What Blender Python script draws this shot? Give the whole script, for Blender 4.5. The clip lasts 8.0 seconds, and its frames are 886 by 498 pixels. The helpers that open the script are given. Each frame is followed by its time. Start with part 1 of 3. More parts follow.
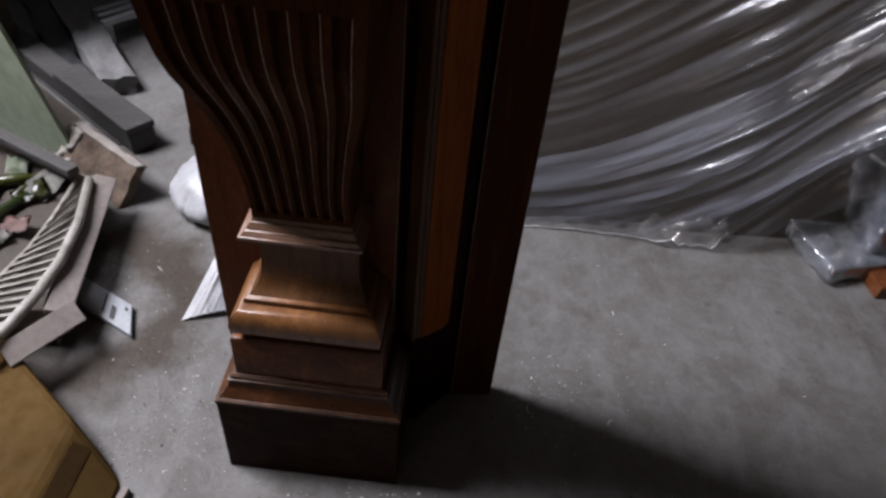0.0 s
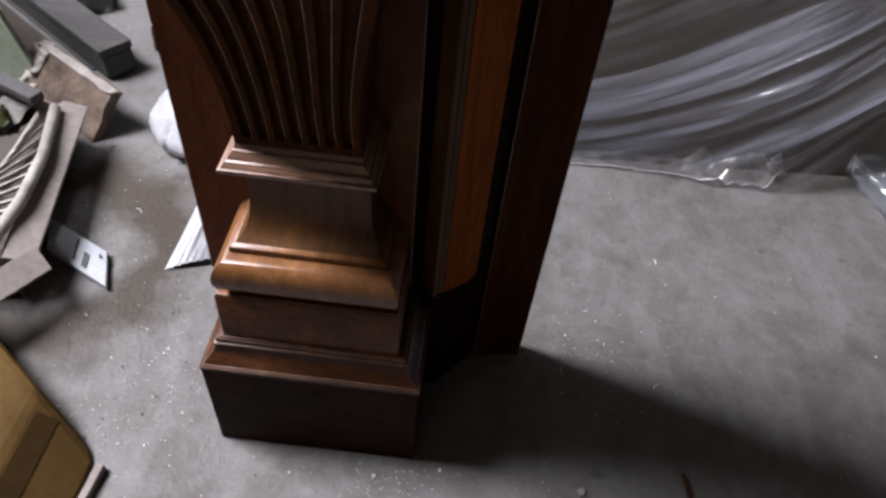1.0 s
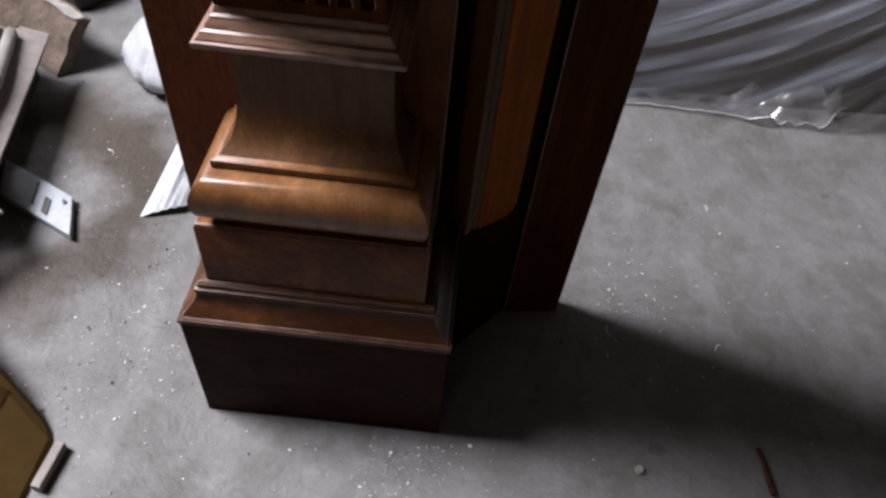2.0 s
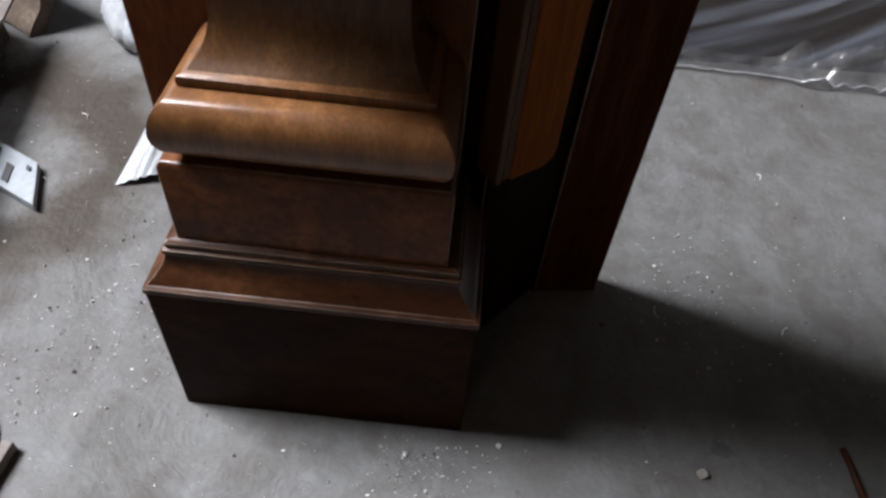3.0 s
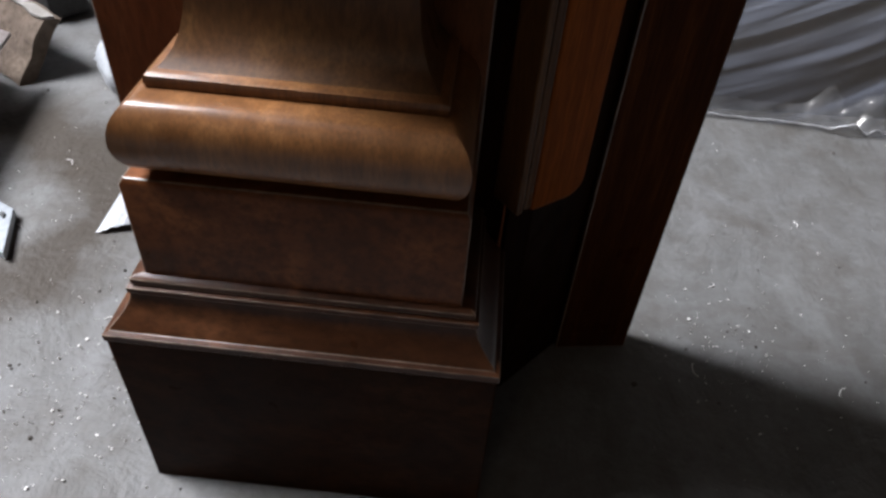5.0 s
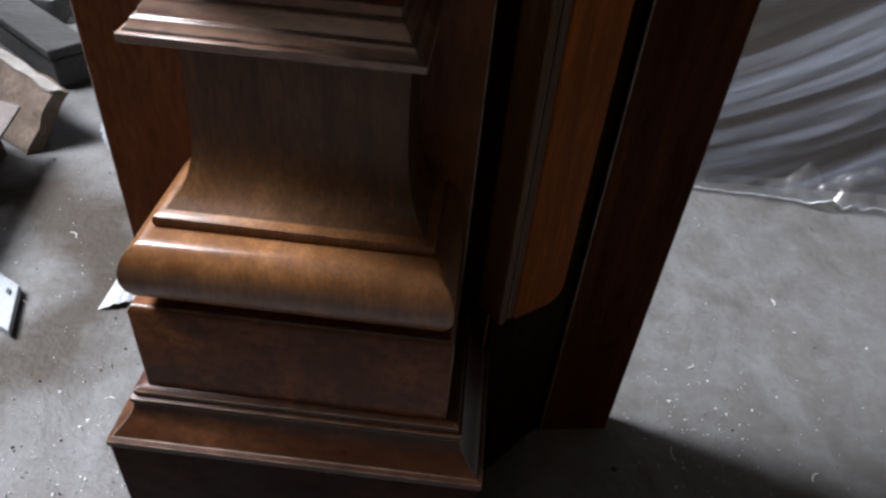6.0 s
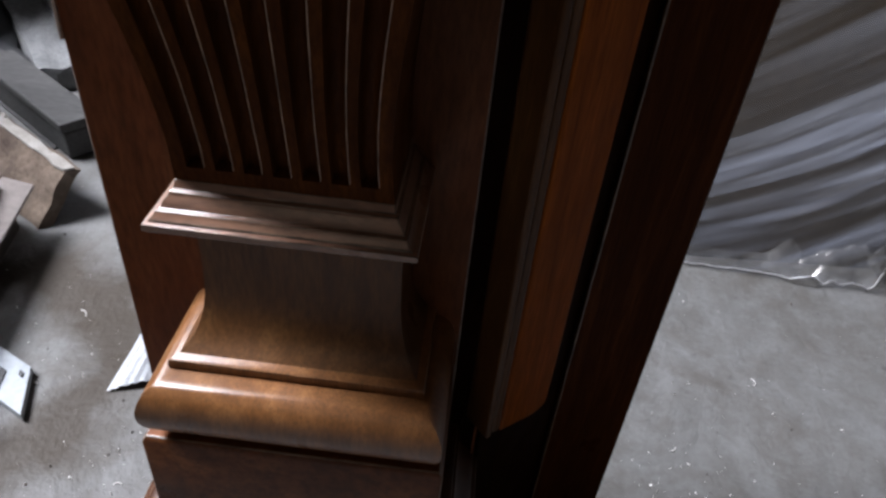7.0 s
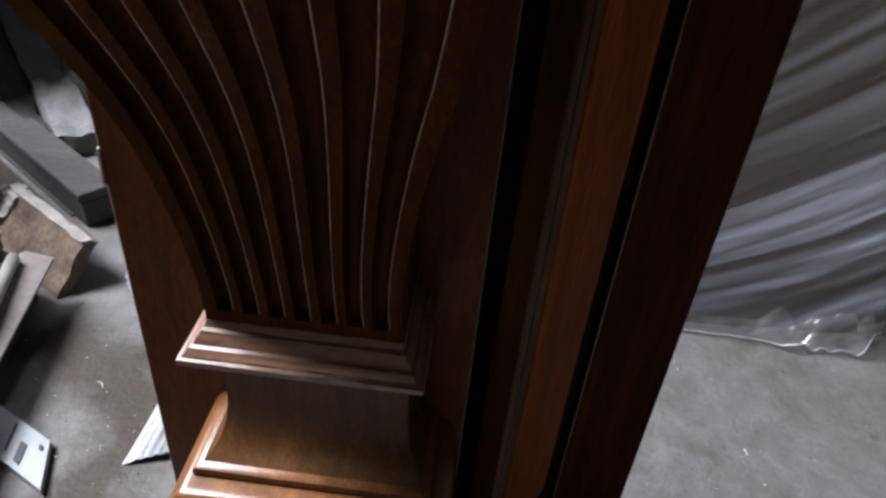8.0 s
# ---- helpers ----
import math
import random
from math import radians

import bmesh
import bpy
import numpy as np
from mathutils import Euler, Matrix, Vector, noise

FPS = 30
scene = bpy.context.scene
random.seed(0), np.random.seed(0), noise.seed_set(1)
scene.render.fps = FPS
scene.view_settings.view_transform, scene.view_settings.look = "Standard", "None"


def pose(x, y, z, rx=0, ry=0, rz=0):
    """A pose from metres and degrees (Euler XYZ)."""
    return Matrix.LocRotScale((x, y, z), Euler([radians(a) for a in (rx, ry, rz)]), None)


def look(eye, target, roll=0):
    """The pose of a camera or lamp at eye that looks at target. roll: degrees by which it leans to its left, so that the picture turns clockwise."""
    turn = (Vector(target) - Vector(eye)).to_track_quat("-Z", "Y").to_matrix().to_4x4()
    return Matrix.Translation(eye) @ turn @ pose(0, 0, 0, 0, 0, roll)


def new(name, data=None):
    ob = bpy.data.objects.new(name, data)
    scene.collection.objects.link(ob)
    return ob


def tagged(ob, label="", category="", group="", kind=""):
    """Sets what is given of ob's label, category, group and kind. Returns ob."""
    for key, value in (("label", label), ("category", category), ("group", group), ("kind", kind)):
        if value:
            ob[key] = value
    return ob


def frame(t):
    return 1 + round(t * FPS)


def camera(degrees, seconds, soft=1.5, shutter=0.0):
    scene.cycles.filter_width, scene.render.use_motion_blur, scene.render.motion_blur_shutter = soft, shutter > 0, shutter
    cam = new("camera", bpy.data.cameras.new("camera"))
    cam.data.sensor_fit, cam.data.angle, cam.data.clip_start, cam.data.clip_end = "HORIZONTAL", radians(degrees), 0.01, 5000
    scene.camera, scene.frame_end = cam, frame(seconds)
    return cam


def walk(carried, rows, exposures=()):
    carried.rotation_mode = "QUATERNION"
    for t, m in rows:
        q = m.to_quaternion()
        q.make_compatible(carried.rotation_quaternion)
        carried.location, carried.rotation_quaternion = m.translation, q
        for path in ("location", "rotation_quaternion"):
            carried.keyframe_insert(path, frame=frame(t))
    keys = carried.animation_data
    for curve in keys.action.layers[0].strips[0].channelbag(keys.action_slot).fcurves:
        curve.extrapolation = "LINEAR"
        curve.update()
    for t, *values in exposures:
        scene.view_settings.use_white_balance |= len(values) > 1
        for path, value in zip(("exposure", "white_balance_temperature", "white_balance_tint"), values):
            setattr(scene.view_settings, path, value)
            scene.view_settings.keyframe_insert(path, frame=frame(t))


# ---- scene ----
cam = camera(64.2, 8.0, soft=2.8)
PATH = [
    (0, (0.067, 0.085, 0.911), (0.038, 1.556, -0.444), 5.9),
    (0.5, (0.059, 0.143, 0.862), (0.024, 1.551, -0.559), 5.7),
    (1, (0.038, 0.193, 0.801), (0.023, 1.548, -0.67), 6.3),
    (1.5, (0.018, 0.225, 0.727), (0.022, 1.558, -0.763), 6.8),
    (2, (0.007, 0.25, 0.659), (0.016, 1.571, -0.843), 6.7),
    (3.5, (-0.003, 0.308, 0.503), (-0.031, 1.661, -0.969), 5.1),
    (4, (-0.003, 0.311, 0.473), (-0.043, 1.699, -0.966), 4.5),
    (4.5, (-0.005, 0.318, 0.47), (-0.05, 1.759, -0.916), 4.5),
    (6, (-0.004, 0.341, 0.54), (-0.049, 1.873, -0.744), 5.4),
    (6.5, (-0.005, 0.347, 0.576), (-0.05, 1.904, -0.679), 5.6),
    (7, (-0.006, 0.355, 0.617), (-0.054, 1.928, -0.616), 5.7),
    (7.5, (-0.008, 0.355, 0.651), (-0.063, 1.955, -0.547), 5.5),
    (8, (-0.012, 0.356, 0.683), (-0.076, 1.982, -0.48), 5.4),
]

walk(cam, [(t, look(eye, target, roll)) for t, eye, target, roll in PATH],
     [(0, -0.68, 6400, 20), (0.5, -0.40, 6400, 20), (1.5, -0.16, 6400, 20), (3.5, -0.28, 6250, 12), (4.5, -0.18, 6250, 13), (6.5, -0.08, 6100, 14), (8, -0.18, 6150, 16)])

# ---- world and light ----
world = bpy.data.worlds.new("sky")
scene.world = world
world.use_nodes = True
wn = world.node_tree
sky = wn.nodes.new("ShaderNodeTexSky")
sky.sky_type = "NISHITA"
sky.sun_disc = False
sky.sun_elevation = radians(35)
sky.sun_rotation = radians(250)
wn.nodes["Background"].inputs["Strength"].default_value = 0.05
wn.links.new(sky.outputs["Color"], wn.nodes["Background"].inputs["Color"])


def window_light(name, centre, aim, width, height, watts, colour):
    lamp = bpy.data.lights.new(name, "AREA")
    lamp.shape, lamp.size, lamp.size_y, lamp.energy, lamp.color = "RECTANGLE", width, height, watts, colour
    ob = new(name, lamp)
    ob.matrix_world = look(centre, aim)
    return ob


window_light("window_light_west", (-1.95, 0.975, 2.45), (0, 0.72, 0.1), 0.95, 1.25, 355, (0.95, 0.97, 1.0))
# added fill from the back left, no known window behind it
window_light("fill_light_north", (-1.35, 2.67, 1.75), (-0.2, 0.65, 0.3), 0.5, 0.9, 3, (0.97, 0.97, 1.0))
# warm fill added to lift the mantel front and tint the shadows
window_light("fill_light_south", (-0.90, -2.32, 2.55), (-0.1, 0.6, 0.4), 0.78, 0.78, 5.0, (1.0, 0.74, 0.50))

# ---- materials ----


def material(name):
    m = bpy.data.materials.new(name)
    m.use_nodes = True
    return m, m.node_tree, m.node_tree.nodes["Principled BSDF"]


def link(tree, a, b):
    tree.links.new(a, b)


def noise_node(tree, scale, detail=4.0, rough=0.55, stretch=(1, 1, 1), distortion=0.0, space="Object"):
    co = tree.nodes.new("ShaderNodeTexCoord")
    mp = tree.nodes.new("ShaderNodeMapping")
    mp.inputs["Scale"].default_value = stretch
    n = tree.nodes.new("ShaderNodeTexNoise")
    n.inputs["Scale"].default_value = scale
    n.inputs["Detail"].default_value = detail
    n.inputs["Roughness"].default_value = rough
    n.inputs["Distortion"].default_value = distortion
    link(tree, co.outputs[space], mp.inputs["Vector"])
    link(tree, mp.outputs["Vector"], n.inputs["Vector"])
    return n.outputs["Fac"]


def ramp(tree, fac, stops):
    r = tree.nodes.new("ShaderNodeValToRGB")
    e = r.color_ramp.elements
    while len(e) < len(stops):
        e.new(0.5)
    for k, (p, c) in enumerate(stops):
        e[k].position = p
        e[k].color = (*c, 1) if len(c) == 3 else c
    link(tree, fac, r.inputs["Fac"])
    return r.outputs["Color"]


def mix(tree, fac, a, b, blend="MIX"):
    n = tree.nodes.new("ShaderNodeMix")
    n.data_type, n.blend_type = "RGBA", blend
    for sock, v in ((n.inputs[0], fac), (n.inputs[6], a), (n.inputs[7], b)):
        if isinstance(v, (int, float)):
            sock.default_value = v
        elif isinstance(v, tuple):
            sock.default_value = (*v, 1)
        else:
            link(tree, v, sock)
    return n.outputs[2]


def grey(v):
    return (v, v, v)


def bump(tree, height, strength, distance, bsdf, below=None):
    b = tree.nodes.new("ShaderNodeBump")
    b.inputs["Strength"].default_value = strength
    b.inputs["Distance"].default_value = distance
    link(tree, height, b.inputs["Height"])
    if below is not None:
        link(tree, below, b.inputs["Normal"])
    link(tree, b.outputs["Normal"], bsdf.inputs["Normal"])
    return b.outputs["Normal"]


def wood(name, dark, mid, light, stretch, rough=0.32, coat=0.08, spec=0.3, coat_rough=0.15):
    m, t, b = material(name)
    figure = noise_node(t, 9, 5, 0.6, stretch, 0.6)
    pores = noise_node(t, 60, 3, 0.7, stretch)
    blotch = noise_node(t, 7, 3, 0.5)
    base = ramp(t, figure, [(0.25, dark), (0.52, mid), (0.78, light)])
    base = mix(t, ramp(t, pores, [(0.35, grey(0.55)), (0.6, grey(0))]), base, tuple(c * 0.45 for c in dark))
    base = mix(t, ramp(t, blotch, [(0.35, grey(0.0)), (0.75, grey(0.55))]), base, tuple(c * 0.6 for c in mid))
    link(t, base, b.inputs["Base Color"])
    link(t, ramp(t, noise_node(t, 22, 4), [(0.3, grey(rough * 0.75)), (0.7, grey(rough * 1.5))]), b.inputs["Roughness"])
    b.inputs["Coat Weight"].default_value = coat
    b.inputs["Coat Roughness"].default_value = coat_rough
    b.inputs["Specular IOR Level"].default_value = spec
    n1 = bump(t, pores, 0.12, 0.0006, b)
    bump(t, noise_node(t, 45, 4), 0.10, 0.002, b, n1)
    return m


def worn(name, colour, rough):
    m, t, b = material(name)
    link(t, ramp(t, noise_node(t, 60, 4, 0.7), [(0.35, tuple(c * 0.25 for c in colour)), (0.65, colour)]), b.inputs["Base Color"])
    b.inputs["Roughness"].default_value = rough
    return m


WORN = worn("worn_edge", (0.22, 0.165, 0.125), 0.28)
FLUTE_EDGE = worn("pale_flute_edge", (0.38, 0.25, 0.165), 0.4)
# lit copy of the walnut: the glow on torus and fillet is in its colour
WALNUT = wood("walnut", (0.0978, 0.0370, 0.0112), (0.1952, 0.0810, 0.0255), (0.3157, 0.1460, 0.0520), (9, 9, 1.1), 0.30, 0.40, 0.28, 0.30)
# walnut darkened in colour for the cap's shadow on the neck
WALNUT_NECK_SHADED = wood("walnut_neck_shaded", (0.0536, 0.0218, 0.0071), (0.1018, 0.0438, 0.0142), (0.1608, 0.0795, 0.0267), (9, 9, 1.1), 0.34, 0.28, 0.16, 0.36)
# plinth copy of the walnut, blackened for the unlit vertical front
WALNUT_PLINTH_SHADE = wood("walnut_plinth_shade", (0.0120, 0.0040, 0.0012), (0.0270, 0.0088, 0.0025), (0.0560, 0.0195, 0.0056), (1.5, 2.2, 2.2), 0.36, 0.0, 0.03)
# the same walnut with the shade of the recess painted into its colour
WALNUT_SHADED = wood("walnut_shaded", (0.0072, 0.0020, 0.0005), (0.0144, 0.0042, 0.0010), (0.024, 0.0074, 0.0018), (8, 8, 0.9), 0.40, 0.0, 0.03)
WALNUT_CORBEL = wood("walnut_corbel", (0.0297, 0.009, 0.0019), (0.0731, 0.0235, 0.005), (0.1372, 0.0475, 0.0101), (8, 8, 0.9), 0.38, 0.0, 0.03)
# cap walnut, base colour paled to carry the sky's sheen
WALNUT_CAP_SHEEN = wood("walnut_cap_sheen", (0.1117, 0.0526, 0.0306), (0.2122, 0.1054, 0.0614), (0.3351, 0.1713, 0.0997), (1.5, 5, 5), 0.30, 0.8, 0.5, 0.40)
WALNUT_RED = wood("walnut_red", (0.0856, 0.0285, 0.0101), (0.1427, 0.0499, 0.0178), (0.2021, 0.0785, 0.0309), (5, 5, 0.9), 0.40, 0.0, 0.12)
OAK_ORANGE = wood("oak_orange", (0.1382, 0.0349, 0.0042), (0.2615, 0.0697, 0.0084), (0.429, 0.1295, 0.0174), (12, 12, 0.7), 0.36, 0.0, 0.08)
WALNUT_JAMB = wood("walnut_jamb", (0.0257, 0.0068, 0.0014), (0.0572, 0.0161, 0.0032), (0.1144, 0.0358, 0.0079), (10, 10, 0.6), 0.36, 0.0, 0.05)
WALNUT_COVE = wood("walnut_cove", (0.025, 0.0085, 0.0034), (0.0605, 0.0212, 0.0078), (0.1286, 0.05, 0.0196), (1.5, 2.5, 2.5), 0.34, 0.22, 0.12, 0.34)
WALNUT_BLOCK = wood("walnut_block", (0.0525, 0.0163, 0.0051), (0.1333, 0.0432, 0.0133), (0.2825, 0.1036, 0.0335), (2.5, 2.5, 2.5), 0.32, 0.10, 0.15, 0.3)


def plain(name, a, b2, scale, rough, relief=0.1, depth=0.002, metal=0.0, stretch=(1, 1, 1)):
    m, t, b = material(name)
    big = noise_node(t, scale, 5, 0.6, stretch)
    fine = noise_node(t, scale * 9, 4, 0.6, stretch)
    base = ramp(t, big, [(0.3, a), (0.7, b2)])
    base = mix(t, ramp(t, fine, [(0.4, grey(0)), (0.75, grey(0.4))]), base, tuple(c * 0.5 for c in a))
    link(t, base, b.inputs["Base Color"])
    link(t, ramp(t, fine, [(0.3, grey(rough * 0.85)), (0.7, grey(min(1, rough * 1.15)))]), b.inputs["Roughness"])
    b.inputs["Metallic"].default_value = metal
    bump(t, fine, relief, depth, b)
    return m


def concrete():
    m, t, b = material("concrete_floor")
    cloud = noise_node(t, 2.3, 6, 0.6, distortion=0.4)
    patch = noise_node(t, 7.0, 6, 0.65, distortion=0.8)
    grain = noise_node(t, 160, 3, 0.6)
    trowel = noise_node(t, 14, 4, 0.6, (1, 0.25, 1), 0.6)
    base = ramp(t, cloud, [(0.3, (0.092, 0.09, 0.085)), (0.5, (0.132, 0.129, 0.124)), (0.72, (0.168, 0.167, 0.162))])
    base = mix(t, ramp(t, patch, [(0.40, grey(0)), (0.66, grey(0.7))]), base, (0.082, 0.074, 0.064))
    base = mix(t, ramp(t, trowel, [(0.52, grey(0)), (0.70, grey(0.38))]), base, (0.205, 0.205, 0.202))
    base = mix(t, ramp(t, noise_node(t, 38, 2), [(0.68, grey(0)), (0.74, grey(0.55))]), base, (0.05, 0.047, 0.043))
    smear = noise_node(t, 4.5, 5, 0.7, (1, 1.6, 1), 1.6)
    base = mix(t, ramp(t, smear, [(0.46, grey(0)), (0.74, grey(0.5))]), base, (0.068, 0.056, 0.044))
    base = mix(t, ramp(t, noise_node(t, 26, 5, 0.75), [(0.35, grey(0.5)), (0.55, grey(0))]), base, (0.17, 0.17, 0.168))
    base = mix(t, ramp(t, grain, [(0.4, grey(0)), (0.75, grey(0.3))]), base, (0.075, 0.072, 0.069))
    # brown dirt swept into a crescent beside the plate
    spot = t.nodes.new("ShaderNodeTexCoord")
    away = t.nodes.new("ShaderNodeVectorMath")
    away.operation = "DISTANCE"
    away.inputs[1].default_value = (-0.525, 0.84, 0)
    link(t, spot.outputs["Object"], away.inputs[0])
    wob = t.nodes.new("ShaderNodeMath")
    wob.operation = "MULTIPLY_ADD"
    wob.inputs[1].default_value = 0.16
    link(t, noise_node(t, 9, 5, 0.65), wob.inputs[0])
    link(t, away.outputs["Value"], wob.inputs[2])
    base = mix(t, ramp(t, wob.outputs[0], [(0.165, grey(0.0)), (0.215, grey(0.95)), (0.25, grey(0.95)), (0.31, grey(0.0))]), base, (0.040, 0.031, 0.022))
    b.inputs["Specular IOR Level"].default_value = 0.25
    link(t, base, b.inputs["Base Color"])
    link(t, ramp(t, patch, [(0.3, grey(0.52)), (0.7, grey(0.72))]), b.inputs["Roughness"])
    n1 = bump(t, grain, 0.25, 0.0008, b)
    n1 = bump(t, noise_node(t, 30, 5, 0.7, distortion=0.5), 0.7, 0.004, b, n1)
    n2 = bump(t, patch, 0.6, 0.009, b, n1)
    bump(t, trowel, 0.15, 0.003, b, n2)
    return m


def film(name, tint, haze, gloss, rough, crease_scale, stretch=(1, 1, 1), space="Object"):
    """Thin clear plastic: see-through, a little milky, with sharp gloss."""
    m, t, b = material(name)
    b.inputs["Base Color"].default_value = (*tint, 1)
    b.inputs["Roughness"].default_value = 0.5
    see = t.nodes.new("ShaderNodeBsdfTransparent")
    see.inputs["Color"].default_value = (0.92, 0.91, 0.89, 1)
    body = t.nodes.new("ShaderNodeMixShader")
    dust = noise_node(t, crease_scale, 6, 0.62, stretch, 0.5, space)
    link(t, ramp(t, dust, [(0.35, grey(haze[0])), (0.70, grey(haze[1]))]), body.inputs[0])
    link(t, see.outputs[0], body.inputs[1])
    link(t, b.outputs[0], body.inputs[2])
    shine = t.nodes.new("ShaderNodeBsdfGlossy")
    shine.inputs["Roughness"].default_value = rough
    weight = t.nodes.new("ShaderNodeLayerWeight")
    weight.inputs["Blend"].default_value = 0.35
    top = t.nodes.new("ShaderNodeMixShader")
    link(t, ramp(t, weight.outputs["Fresnel"], [(0.0, grey(gloss[0])), (0.8, grey(gloss[1]))]), top.inputs[0])
    link(t, body.outputs[0], top.inputs[1])
    link(t, shine.outputs[0], top.inputs[2])
    link(t, top.outputs[0], t.nodes["Material Output"].inputs["Surface"])
    relief = t.nodes.new("ShaderNodeBump")
    relief.inputs["Strength"].default_value = 0.13
    relief.inputs["Distance"].default_value = 0.004
    link(t, noise_node(t, 55, 4, 0.7, (1, 1, 1), 0.6), relief.inputs["Height"])
    link(t, relief.outputs["Normal"], b.inputs["Normal"])
    link(t, relief.outputs["Normal"], shine.inputs["Normal"])
    return m


CONCRETE = concrete()
PLASTER = plain("plaster", (0.050, 0.040, 0.028), (0.078, 0.063, 0.046), 3, 0.85)
SHEET = film("plastic_sheet", (0.46, 0.49, 0.55), (0.004, 0.085), (0.02, 0.24), 0.18, 1.0, (1.8, 50, 1), "UV")
SHEET_TOP = film("plastic_sheet_top", (0.43, 0.47, 0.57), (0.005, 0.23), (0.02, 0.20), 0.15, 1.0, (2.2, 60, 1), "UV")
HEM = film("hem_film", (0.48, 0.49, 0.51), (0.05, 0.36), (0.06, 0.36), 0.2, 30)
HEM_EDGE = plain("hem_edge_film", (0.34, 0.34, 0.345), (0.48, 0.48, 0.49), 40, 0.3)
WRAP = film("clear_wrap", (0.55, 0.60, 0.68), (0.06, 0.32), (0.26, 0.80), 0.09, 30)
BAG = plain("white_bag", (0.29, 0.30, 0.315), (0.41, 0.42, 0.43), 22, 0.35, 0.35, 0.004)
CARDBOARD = plain("cardboard", (0.055, 0.031, 0.0085), (0.085, 0.050, 0.0150), 6, 0.8, 0.1, 0.001)
TAPE = plain("brown_tape", (0.030, 0.017, 0.006), (0.042, 0.024, 0.009), 8, 0.5, 0.05, 0.0005)
TAPE.node_tree.nodes["Principled BSDF"].inputs["Specular IOR Level"].default_value = 0.08
CARDBOARD.node_tree.nodes["Principled BSDF"].inputs["Specular IOR Level"].default_value = 0.08
CARDBOARD_GREY = plain("faded_cardboard", (0.1755, 0.1495, 0.1352), (0.247, 0.2158, 0.1976), 9, 0.85, 0.1, 0.001)
CHIPBOARD = plain("chipboard", (0.030, 0.017, 0.009), (0.150, 0.110, 0.078), 13, 0.9, 0.6, 0.004)
TORN = plain("torn_edge", (0.22, 0.20, 0.175), (0.33, 0.31, 0.28), 40, 0.95, 0.8, 0.004)
GREY_TIMBER = plain("grey_timber", (0.0341, 0.0329, 0.031), (0.0558, 0.0533, 0.0508), 8, 0.75, 0.3, 0.002, 0, (1, 4, 4))
PEELING = plain("peeling_paint", (0.1054, 0.1066, 0.1054), (0.186, 0.186, 0.1829), 12, 0.8, 0.6, 0.004)
GREEN = plain("green_paint", (0.21, 0.252, 0.175), (0.252, 0.294, 0.21), 4, 0.6)
WHITE_PLASTIC = plain("white_plastic", (0.17, 0.155, 0.13), (0.38, 0.365, 0.335), 24, 0.45, 0.1, 0.001)
PLATE = plain("grey_plate", (0.24, 0.26, 0.275), (0.31, 0.33, 0.345), 12, 0.5, 0.1, 0.001)
BLACK = plain("black_mark", (0.02, 0.02, 0.022), (0.035, 0.035, 0.035), 30, 0.6)
STEEL = plain("dull_steel", (0.40, 0.41, 0.43), (0.52, 0.53, 0.55), 15, 0.45, 0.1, 0.001, 0.7)
GLASS_YELLOW = plain("yellow_green_bottle", (0.029, 0.0316, 0.0053), (0.0447, 0.05, 0.0105), 10, 0.25)
GLASS_GREEN = plain("green_bottle", (0.0125, 0.0208, 0.0062), (0.025, 0.0354, 0.0104), 10, 0.2)
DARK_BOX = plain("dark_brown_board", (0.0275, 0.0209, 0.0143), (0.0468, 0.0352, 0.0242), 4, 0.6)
NAVY = plain("navy_cover", (0.045, 0.05, 0.085), (0.07, 0.075, 0.12), 8, 0.6)
FOAM = plain("pale_foam", (0.10, 0.108, 0.125), (0.15, 0.16, 0.18), 12, 0.8)
RED_WOOD = wood("reddish_wood", (0.0840, 0.0275, 0.0099), (0.1320, 0.0450, 0.0158), (0.1800, 0.0650, 0.0225), (6, 6, 1))
SCRAP_PINK = plain("pinkish_scrap", (0.22, 0.12, 0.10), (0.36, 0.27, 0.25), 30, 0.8)
SCRAP_PALE = plain("pale_scrap", (0.20, 0.20, 0.18), (0.32, 0.31, 0.28), 30, 0.8)
CRUMB = plain("plaster_crumb", (0.55, 0.53, 0.50), (0.70, 0.68, 0.65), 60, 0.9)
STAIN = plain("dried_stain", (0.070, 0.069, 0.070), (0.105, 0.103, 0.102), 90, 0.8)
DIRT = plain("dark_grit", (0.045, 0.038, 0.032), (0.09, 0.075, 0.06), 60, 0.95)

# ---- building helpers ----
ORIGIN = {}


def thing(name, at, label, category, group="", kind=""):
    ob = new(name)
    ob.empty_display_size = 0.05
    ob.location = at
    ORIGIN[ob] = Vector(at)
    return tagged(ob, label, category, group, kind)


def mesh_of(name, bm, mat, shift=None, smooth=False, wear=False):
    if shift is not None:
        bmesh.ops.translate(bm, verts=bm.verts, vec=-shift)
    bmesh.ops.recalc_face_normals(bm, faces=bm.faces)
    me = bpy.data.meshes.new(name)
    bm.to_mesh(me)
    bm.free()
    me.materials.append(mat)
    if wear:
        me.materials.append(wear if wear is not True else WORN)
    if smooth:
        for p in me.polygons:
            p.use_smooth = True
        if smooth != "soft":
            me.set_sharp_from_angle(angle=radians(32))
    return me


def part(name, bm, mat, parent, label="", smooth=False, bevel=0.0, wear=False):
    root = ORIGIN[parent]
    ob = new(name, mesh_of(name, bm, mat, root, smooth, wear))
    ob.parent = parent
    ORIGIN[ob] = root
    if bevel:
        mod = ob.modifiers.new("bevel", "BEVEL")
        mod.width, mod.segments, mod.limit_method, mod.angle_limit = bevel, 2, "ANGLE", radians(35)
        if wear:
            mod.material = 1
    return tagged(ob, label) if label else ob


